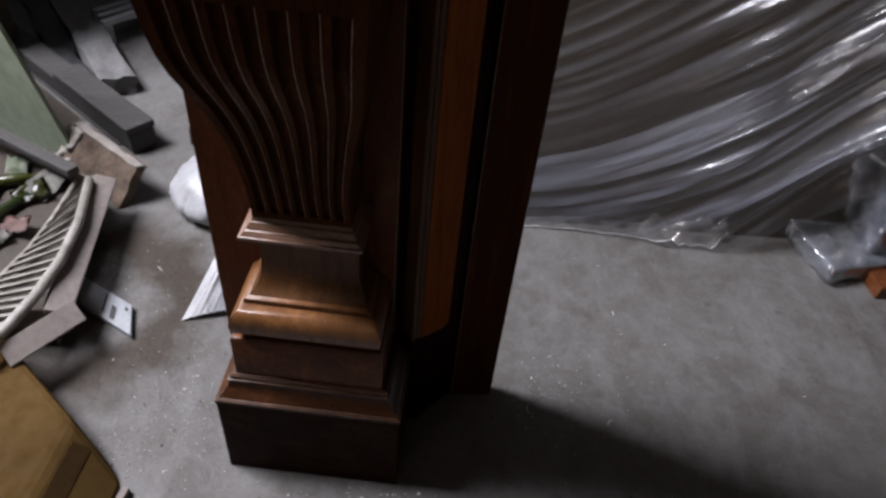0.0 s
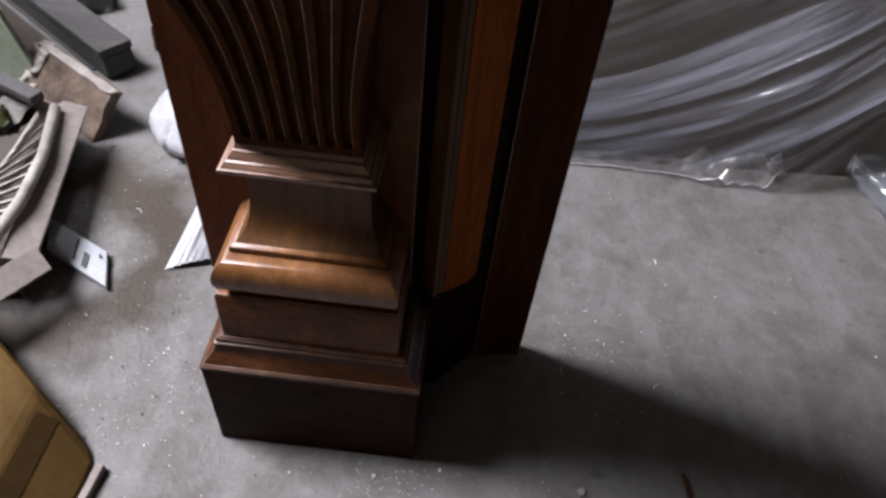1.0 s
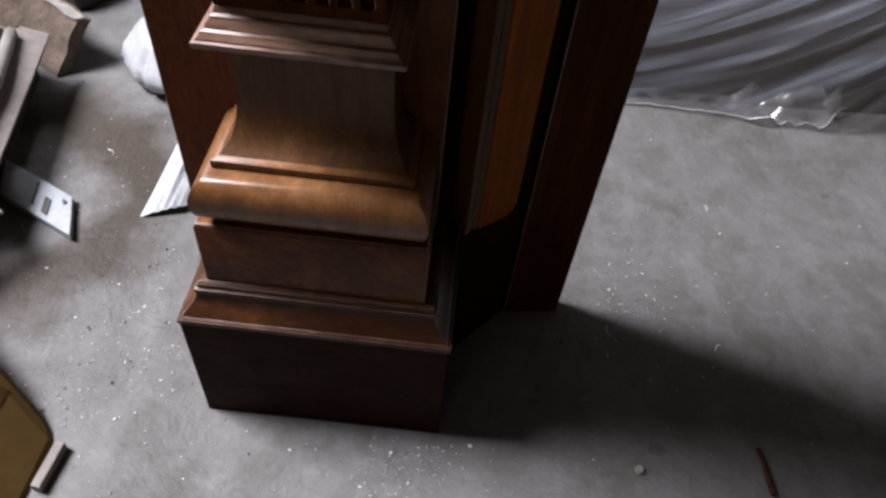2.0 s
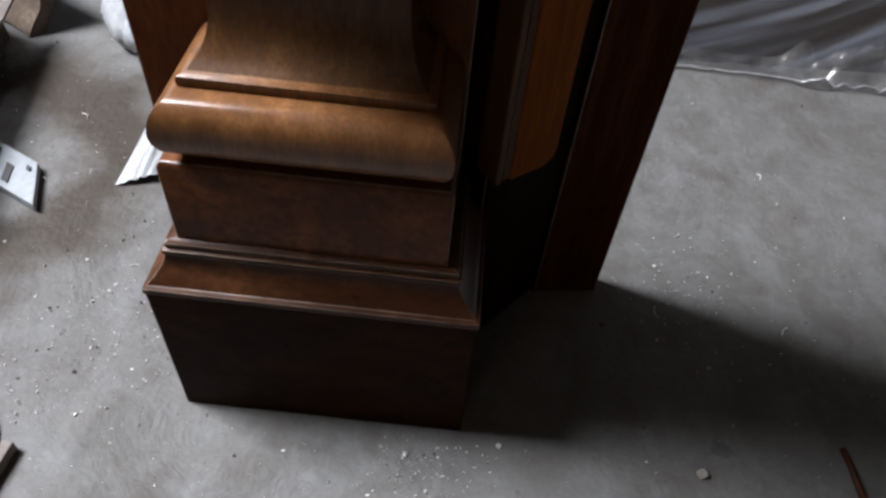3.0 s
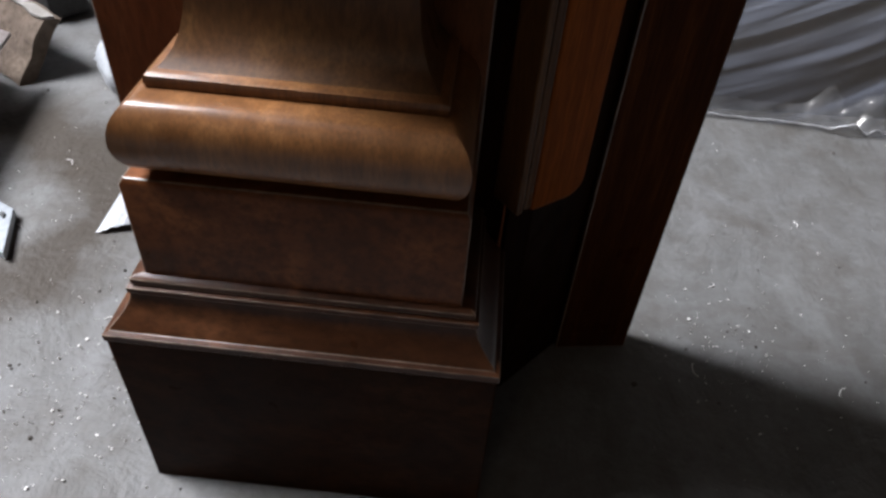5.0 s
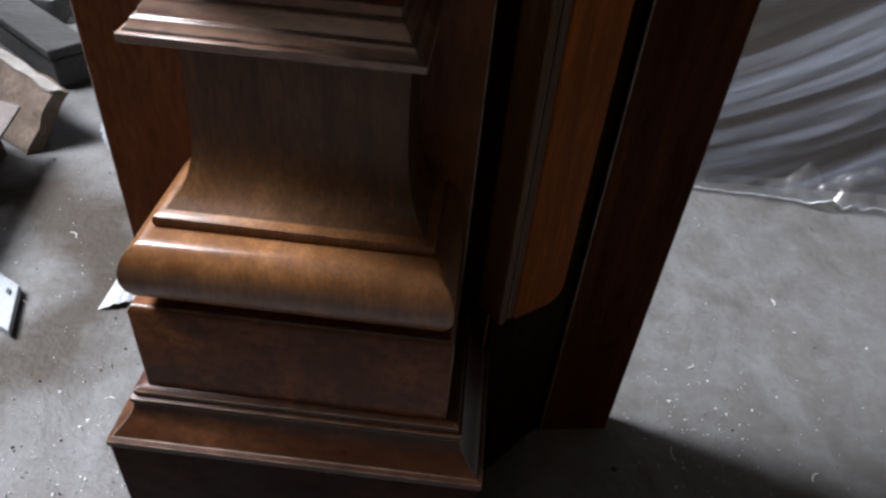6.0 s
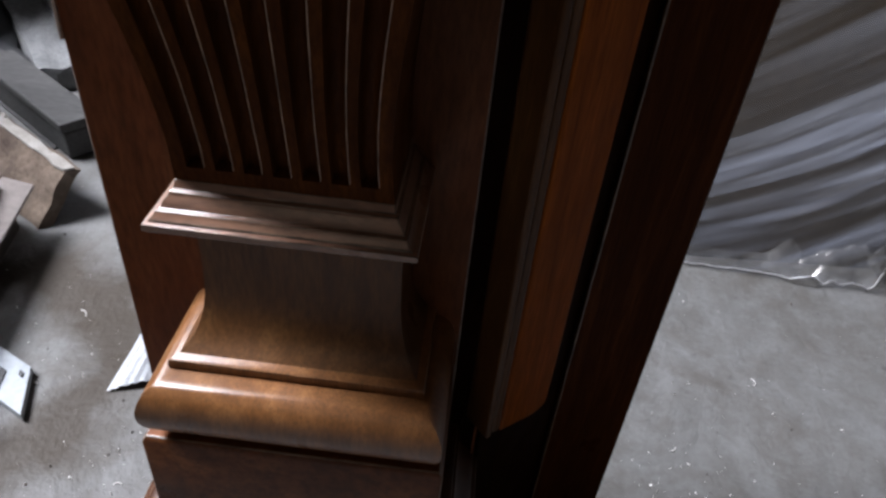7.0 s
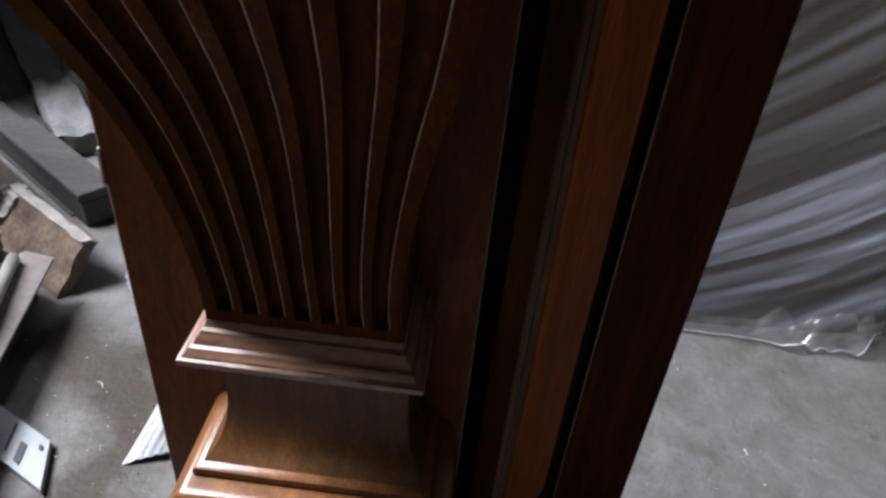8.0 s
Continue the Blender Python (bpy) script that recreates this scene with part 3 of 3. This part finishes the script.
single("plastic_bag", bag_corner(), BAG, (-0.29, 0.93, 0), "white pleated plastic bag corner on the floor", "plastic bag", smooth="soft")

# ---- cardboard box beside the camera ----
carton = thing("cardboard_box", (-0.55, 0.48, 0), "low flattened brown cardboard box with brown tape", "cardboard box")
BOX_TOP = [(-0.417, 0.589), (-0.586, 0.713), (-0.76, 0.57), (-0.76, 0.24), (-0.417, 0.24)]
BOX_FOOT = [(-0.336, 0.535), (-0.600, 0.728), (-0.80, 0.56), (-0.80, 0.20), (-0.336, 0.20)]


def box_shell(top, foot, height, lift=0.0):
    bm = bmesh.new()
    lo = [bm.verts.new((x, y, lift)) for x, y in foot]
    hi = [bm.verts.new((x, y, height)) for x, y in top]
    bm.faces.new(lo)
    bm.faces.new(hi[::-1])
    for k in range(len(top)):
        n = (k + 1) % len(top)
        bm.faces.new((lo[k], hi[k], hi[n], lo[n]))
    return bm


box_body = part("box_body", box_shell(BOX_TOP, BOX_FOOT, 0.060), CARDBOARD, carton, bevel=0.010)
SLOPE = Vector((0.081, 0.0, -0.060))
OUTWARD = Vector((0.595, 0.0, 0.804))
bm = bmesh.new()
slab(bm, Vector((-0.417, 0.560, 0.060)) + SLOPE * 0.14 - OUTWARD * 0.0008, (0, -0.31, 0), SLOPE * 0.26, OUTWARD * 0.0016)
part("tape", bm, TAPE, box_body, "strip of brown packing tape below the edge")
for k in range(5):
    bm = bmesh.new()
    slab(bm, (-0.49 - 0.008 * (k % 2), 0.49 - 0.020 * k, 0.0599), (-0.10 + 0.012 * (k % 3), 0.004, 0), (0.0, -0.009, 0.0), (0, 0, 0.0008))
    part("printed_bar", bm, TAPE, box_body, "faded dark printed line")

# ---- open carton with rack ----
tray = thing("open_carton", (-0.70, 0.87, 0), "low open faded cardboard carton with flaps folded out", "carton")
c0, c1, c2, c3 = Vector((-0.532, 0.747, 0)), Vector((-0.605, 1.076, 0)), Vector((-1.00, 1.235, 0)), Vector((-0.95, 0.70, 0))


def panel(name, a, b, h, mat, inward):
    bm = bmesh.new()
    slab(bm, a, b - a, inward, (0, 0, h))
    return part(name, bm, mat, tray)


panel("side_wall", c0, c1, 0.080, CARDBOARD_GREY, (-0.004, 0, 0))
panel("end_wall", c1, c2, 0.07, CARDBOARD_GREY, (0, -0.004, 0))
panel("side_wall", c2, c3, 0.080, CARDBOARD_GREY, (0.004, 0, 0))
panel("end_wall", c3, c0, 0.080, CARDBOARD_GREY, (0, 0.004, 0))
bm = bmesh.new()
slab(bm, c0 + Vector((0.002, 0, 0.081)), c1 - c0, (0.031, 0.012, -0.016), (0, 0, 0.004))
part("flap", bm, CARDBOARD_GREY, tray, "long flap folded outward", bevel=0.001)
bm = bmesh.new()
slab(bm, (-0.560, 0.672, 0.082), (0.061, 0.101, 0), (0.024, -0.018, -0.020), (0.0, 0.0, 0.003))
part("flap", bm, CARDBOARD_GREY, tray, "short flap drooping outward", bevel=0.001)
bm = bmesh.new()
prism(bm, [(v.x, v.y) for v in (c0, c1, c2, c3)], 0.001, 0.040)
part("box_bottom", bm, DARK_BOX, tray)

rack = thing("slatted_rack", (-0.57, 0.85, 0.08), "curved off-white plastic slatted rack lying in the carton", "rack")
rim = [Vector(p) for p in ((-0.601, 1.051, 0.090), (-0.565, 0.936, 0.092), (-0.549, 0.841, 0.094), (-0.549, 0.766, 0.094), (-0.558, 0.703, 0.092), (-0.572, 0.648, 0.090))]
inner = [Vector(p) for p in ((-0.643, 1.071, 0.062), (-0.636, 0.973, 0.060), (-0.638, 0.892, 0.058), (-0.648, 0.823, 0.058), (-0.656, 0.759, 0.058), (-0.664, 0.701, 0.060))]
bm = bmesh.new()
tube(bm, rim, 0.0085)
part("rim", bm, WHITE_PLASTIC, rack, smooth="soft")
bm = bmesh.new()
tube(bm, inner, 0.005)
part("rim", bm, WHITE_PLASTIC, rack, smooth="soft")


def along(pts, f):
    f = max(0.0, min(0.9999, f)) * (len(pts) - 1)
    return pts[int(f)].lerp(pts[int(f) + 1], f - int(f))


for k in range(18):
    f = 0.02 + 0.96 * k / 17
    a, b = along(inner, f + 0.12), along(rim, f - 0.08)
    bm = bmesh.new()
    slab(bm, a + Vector((0, -0.004, 0)), b - a, (0.001, 0.0065, 0), (0, 0, 0.005))
    part("slat", bm, WHITE_PLASTIC, rack)

for k, (x, y, r, turn) in enumerate(((-0.73, 1.00, 0.014, 70), (-0.76, 1.07, 0.016, 25), (-0.80, 0.98, 0.016, 95), (-0.74, 0.89, 0.014, 115), (-0.85, 1.06, 0.015, 60), (-0.87, 0.95, 0.016, 20), (-0.80, 0.86, 0.015, 50))):
    bm = bmesh.new()
    m = pose(x, y, 0.041 + r * 0.72, 0, 90, turn)
    prof = [(-0.06, r * 0.9), (-0.056, r), (0.02, r), (0.038, r * 0.55), (0.046, r * 0.38), (0.066, r * 0.36)]
    rings = [[bm.verts.new(m @ (Vector((q * math.cos(i * math.tau / 16), q * math.sin(i * math.tau / 16), z)) * 0.72)) for i in range(16)] for z, q in prof]
    for a, b in zip(rings, rings[1:]):
        for i in range(16):
            bm.faces.new((a[i], a[(i + 1) % 16], b[(i + 1) % 16], b[i]))
    bm.faces.new(rings[0])
    bm.faces.new(rings[-1])
    single("bottle", bm, (GLASS_GREEN, GLASS_YELLOW)[k % 2], (x, y, 0.04), "dusty green bottle" + (" with yellow tint" if k % 2 else "") + " lying in the carton", "bottle", "bottles in the carton", smooth="soft")

def scrap(x, y, z, size, turn, mat, label, seed):
    bm = bmesh.new()
    n = 8
    grid = [[bm.verts.new((size * (i / n - 0.5), size * 0.7 * (j / n - 0.5), 0.012 * noise.noise(Vector((i * 0.45, j * 0.45, seed))) + 0.012)) for i in range(n + 1)] for j in range(n + 1)]
    for a, b in zip(grid, grid[1:]):
        for i in range(n):
            bm.faces.new((a[i], a[i + 1], b[i + 1], b[i]))
    bmesh.ops.solidify(bm, geom=bm.faces[:], thickness=0.0015)
    bmesh.ops.transform(bm, matrix=pose(x, y, z, 12, -8, turn), verts=bm.verts)
    single("crumpled_scrap", bm, mat, (x, y, z), label, "scrap", "scraps in the carton", smooth="soft")


for k, (x, y, mat, colour) in enumerate(((-0.690, 0.95, SCRAP_PINK, "pinkish"), (-0.715, 1.04, GLASS_YELLOW, "yellow-green"), (-0.70, 1.07, SCRAP_PALE, "pale"), (-0.78, 1.11, GREEN, "pale green"), (-0.725, 0.92, SCRAP_PALE, "pale"), (-0.81, 1.04, GLASS_GREEN, "dark green"), (-0.76, 0.95, DARK_BOX, "dark brown"))):
    scrap(x, y, 0.046, 0.05 + 0.012 * (k % 3), 37 * k, mat, colour + " crumpled scrap lying in the carton", k * 3.1)

# ---- plate on the floor ----
plate = thing("metal_plate", (-0.49, 0.83, 0), "pale grey plate with black slots on the floor", "plate")
P0, PA, PB = Vector((-0.555, 0.890, 0.002)), Vector((0.104, -0.053, 0)), Vector((0.014, -0.062, 0))
bm = bmesh.new()
slab(bm, P0 + Vector((-0.005, 0, 0)), PA + Vector((0.005, 0, 0)) + PB * 0.0, PB * 1.0 + Vector((0.01, 0, 0)), (0, 0, 0.010))
plate_body = part("plate_body", bm, PLATE, plate, bevel=0.001)
for u, v, l, w in ((0.50, 0.15, 0.60, 0.030), (0.66, 0.38, 0.42, 0.085)):
    bm = bmesh.new()
    slab(bm, P0 + PA * u + PB * v + Vector((0, 0, 0.0105)), PA * w, PB * l, (0, 0, 0.0012))
    part("slot", bm, BLACK, plate_body, "black slot")
bm = bmesh.new()
slab(bm, P0 + PA * 0.90 + PB * 0.2 + Vector((0, 0, 0.0105)), PA * 0.05, PB * 0.1, (0, 0, 0.0015))
part("screw", bm, BLACK, plate_body)

# ---- broken chipboard ----
chip = thing("broken_board", (-0.60, 1.13, 0), "broken brown chipboard with torn pale edge", "board")
bm = bmesh.new()
slab(bm, (-0.580, 1.078, 0.0), (-0.165, 0.098, 0.016), (0.036, 0.040, 0.074), (0.012, 0.016, -0.004))
bmesh.ops.subdivide_edges(bm, edges=bm.edges, cuts=10, use_grid_fill=True)
roughen(bm, 30, 0.004)
for v in bm.verts:
    v.co.z = max(0.0, v.co.z)
board_body = part("board_body", bm, CHIPBOARD, chip)
bm = bmesh.new()
slab(bm, (-0.752, 1.180, 0.020), (0.034, -0.020, 0.0), (0.032, 0.036, 0.070), (0.010, 0.014, 0.0))
bmesh.ops.subdivide_edges(bm, edges=bm.edges, cuts=9, use_grid_fill=True)
roughen(bm, 60, 0.013, 3)
part("torn_edge", bm, TORN, board_body, "torn pale fibrous edge")
bm = bmesh.new()
slab(bm, (-0.546, 1.1165, 0.0735), (-0.160, 0.095, 0.016), (0.010, 0.0135, -0.003), (0.0, 0.0, 0.003))
bmesh.ops.subdivide_edges(bm, edges=bm.edges, cuts=8, use_grid_fill=True)
roughen(bm, 60, 0.004, 6)
part("frayed_edge", bm, TORN, board_body, "frayed pale top edge")

# ---- timbers, bars and green panel ----
beam = thing("grey_beam", (-0.9, 1.55, 0), "grey weathered timber beam lying on the floor", "beam")
D = Vector((-0.80, 0.60, 0)).normalized()
N = Vector((D.y, -D.x, 0))
END = Vector((-0.622, 1.250, 0))
bm = bmesh.new()
slab(bm, END + Vector((0, 0, 0.004)), D * 1.05, N * 0.058, (0, 0, 0.044))
part("beam_body", bm, GREY_TIMBER, beam, bevel=0.004)
bm = bmesh.new()
slab(bm, END + Vector((0, 0, 0.0485)) - N * 0.003, D * 0.31, N * 0.064, (0, 0, 0.016))
part("end_block", bm, GREY_TIMBER, beam, "short block on the end of the beam", bevel=0.003)
bm = bmesh.new()
slab(bm, END + D * 0.05 - N * 0.004 + Vector((0, 0, 0.0005)), D * 0.8, N * 0.05, (0, 0, 0.003))
part("packer", bm, GREY_TIMBER, beam)

bm = bmesh.new()
slab(bm, Vector((-0.668, 1.268, 0.0)) - N * 0.110, D * 0.85, N * 0.105, (0, 0, 0.014))
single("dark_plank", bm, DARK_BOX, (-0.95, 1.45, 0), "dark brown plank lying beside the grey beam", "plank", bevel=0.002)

bm = bmesh.new()
D2 = Vector((-0.63, 0.775, 0)).normalized()
N2 = Vector((D2.y, -D2.x, 0))
slab(bm, Vector((-0.772, 1.448, 0.0)), D2 * 0.90, N2 * 0.075, (0, 0, 0.044))
bmesh.ops.subdivide_edges(bm, edges=bm.edges, cuts=12, use_grid_fill=True)
roughen(bm, 34, 0.010, 5)
for v in bm.verts:
    v.co.z = max(0.0, v.co.z)
single("peeling_post", bm, PEELING, (-1.05, 1.8, 0), "pale post with peeling paint lying on the floor", "post")

# added black strip that stands in for deep shade between beam and post
bm = bmesh.new()
slab(bm, Vector((-0.782, 1.450, 0.0)), D2 * 0.80, N2 * -0.055, (0, 0, 0.020))
bmesh.ops.subdivide_edges(bm, edges=bm.edges, cuts=12, use_grid_fill=True)
roughen(bm, 28, 0.014, 9)
for v in bm.verts:
    v.co.z = max(0.0, v.co.z)
single("gap_shade_strip", bm, BLACK, (-1.02, 1.74, 0), "black ragged strip standing in for shade beside the peeling post", "rag", smooth=True)

for k in range(3):
    bm = bmesh.new()
    o = Vector((-0.93 + 0.022 * k, 1.76 - 0.028 * k, 0.05))
    slab(bm, o, (0.36, 0.50, 0.0), (0.016, -0.012, 0), (0, 0, 0.012))
    slab(bm, o + Vector((0.003, -0.004, -0.05)), (0.02, 0.015, 0), (0.008, -0.01, 0), (0, 0, 0.051))
    slab(bm, o + Vector((0.34, 0.472, -0.05)), (0.02, 0.015, 0), (0.008, -0.01, 0), (0, 0, 0.051))
    single("metal_bar", bm, STEEL, (-0.6, 1.95, 0), "dull steel bar on short feet", "metal bar", "stacked bars")

bm = bmesh.new()
slab(bm, (-0.690, 1.176, 0.0), (-0.36, 0.17, 0.0), (-0.13, 0.035, 0.42), (0.0, 0.012, 0.0))
single("green_panel", bm, GREEN, (-0.87, 1.18, 0), "pale green painted panel standing behind the carton", "panel", bevel=0.002)

bm = bmesh.new()
slab(bm, (-0.632, 1.078, 0.082), (-0.34, 0.155, 0.0), (-0.01, -0.022, 0), (0, 0, 0.016))
single("grey_batten", bm, GREY_TIMBER, (-0.78, 1.14, 0.082), "grey wooden batten across the carton", "batten", bevel=0.002)

# ---- grit and crumbs ----

def crumbs(count, spots, lo, hi, seed):
    bm = bmesh.new()
    g = random.Random(seed)
    for _ in range(count):
        x, y, s = g.choice(spots)
        px, py = g.gauss(x, s), g.gauss(y, s)
        if -0.225 < px < 0.16 and 0.575 < py < 0.80:
            continue
        r = lo + (hi - lo) * g.random() ** 4
        m = pose(px, py, r * 0.4, g.uniform(0, 90), g.uniform(0, 90), g.uniform(0, 180)) @ Matrix.Diagonal((r, r * g.uniform(0.5, 1), r * g.uniform(0.2, 0.45), 1))
        bmesh.ops.create_icosphere(bm, subdivisions=1, radius=1.0, matrix=m)
    return bm


SPOTS = [(-0.02, 0.545, 0.018), (0.02, 0.552, 0.022), (-0.31, 0.66, 0.03), (-0.36, 0.585, 0.025), (0.24, 0.76, 0.03), (-0.05, 0.50, 0.12), (-0.3, 0.7, 0.09), (-0.35, 0.62, 0.12), (0.3, 0.62, 0.16), (0.25, 0.8, 0.12), (-0.42, 1.0, 0.15), (-0.36, 0.85, 0.10), (-0.25, 0.58, 0.10), (0.4, 0.9, 0.25)]
single("plaster_crumbs", crumbs(1700, SPOTS, 0.0004, 0.0021, 3), CRUMB, (0, 0.6, 0), "scattered pale plaster crumbs on concrete", "debris", kind="stuff")
single("dark_grit", crumbs(300, SPOTS, 0.0005, 0.0024, 8), DIRT, (0, 0.6, 0), "scattered dark grit on concrete", "debris", kind="stuff")


def lump(x, y, r, mat, name, label, seed):
    bm = bmesh.new()
    bmesh.ops.create_icosphere(bm, subdivisions=3, radius=r, matrix=pose(x, y, r * 0.5) @ Matrix.Diagonal((1, 0.8, 0.6, 1)))
    roughen(bm, 0.9 / r, r * 0.45, seed)
    for v in bm.verts:
        v.co.z = max(0.0005, v.co.z)
    single(name, bm, mat, (x, y, 0), label, "debris", smooth=False)


lump(0.229, 0.566, 0.0045, TORN, "plaster_lump", "pale pinkish plaster lump on concrete", 1)
lump(0.059, 0.572, 0.0024, CRUMB, "plaster_lump", "small pale plaster lump on concrete", 2)
lump(-0.018, 0.555, 0.0022, CRUMB, "plaster_lump", "small pale plaster lump on concrete", 3)
lump(0.155, 0.71, 0.0026, DIRT, "dirt_lump", "small brown dirt lump on concrete", 4)


def shaving(x, y, size, turn, mat, name, label):
    bm = bmesh.new()
    m = pose(x, y, 0.0012, 0, 0, turn)
    tube(bm, [m @ Vector((size * math.sin(a * 0.9), size * (1 - math.cos(a * 0.9)), 0.0006 * math.sin(3 * a))) for a in [k * 0.25 for k in range(8)]], 0.0005, 5)
    single(name, bm, mat, (x, y, 0), label, "debris")


for k, (x, y) in enumerate(((0.243, 0.840), (0.36, 0.95), (-0.44, 0.93), (-0.30, 0.72), (0.34, 0.73), (0.21, 0.74))):
    shaving(x, y, 0.006 + 0.002 * (k % 3), 47 * k, CRUMB, "wood_shaving", "thin pale curled shaving on concrete")

bm = bmesh.new()
slab(bm, (-0.333, 0.526, 0.0), (-0.004, -0.045, 0.0), (0.009, -0.001, 0.0), (0, 0, 0.012))
single("pale_strip", bm, CARDBOARD_GREY, (-0.33, 0.50, 0), "short pale strip beside the cardboard box", "strip", bevel=0.001)
bm = bmesh.new()
tube(bm, [(0.355, 0.602, 0.004), (0.3575, 0.588, 0.0045), (0.359, 0.572, 0.0035), (0.361, 0.555, 0.0032)], 0.0028, 7)
roughen(bm, 160, 0.0012, 2)
single("dark_stick", bm, WALNUT_JAMB, (0.358, 0.58, 0), "short reddish-brown stick on concrete", "stick", smooth=True)
bm = bmesh.new()
prism(bm, [(0.25 + (0.010 + 0.007 * noise.noise(Vector((3 * math.cos(a), 3 * math.sin(a), 2)))) * math.cos(a), 0.591 + (0.007 + 0.006 * noise.noise(Vector((3 * math.cos(a), 3 * math.sin(a), 9)))) * math.sin(a)) for a in [math.tau * k / 24 for k in range(24)]], 0.0, 0.0005)
single("dark_stain", bm, STAIN, (0.25, 0.591, 0), "dark dried stain on concrete", "stain")
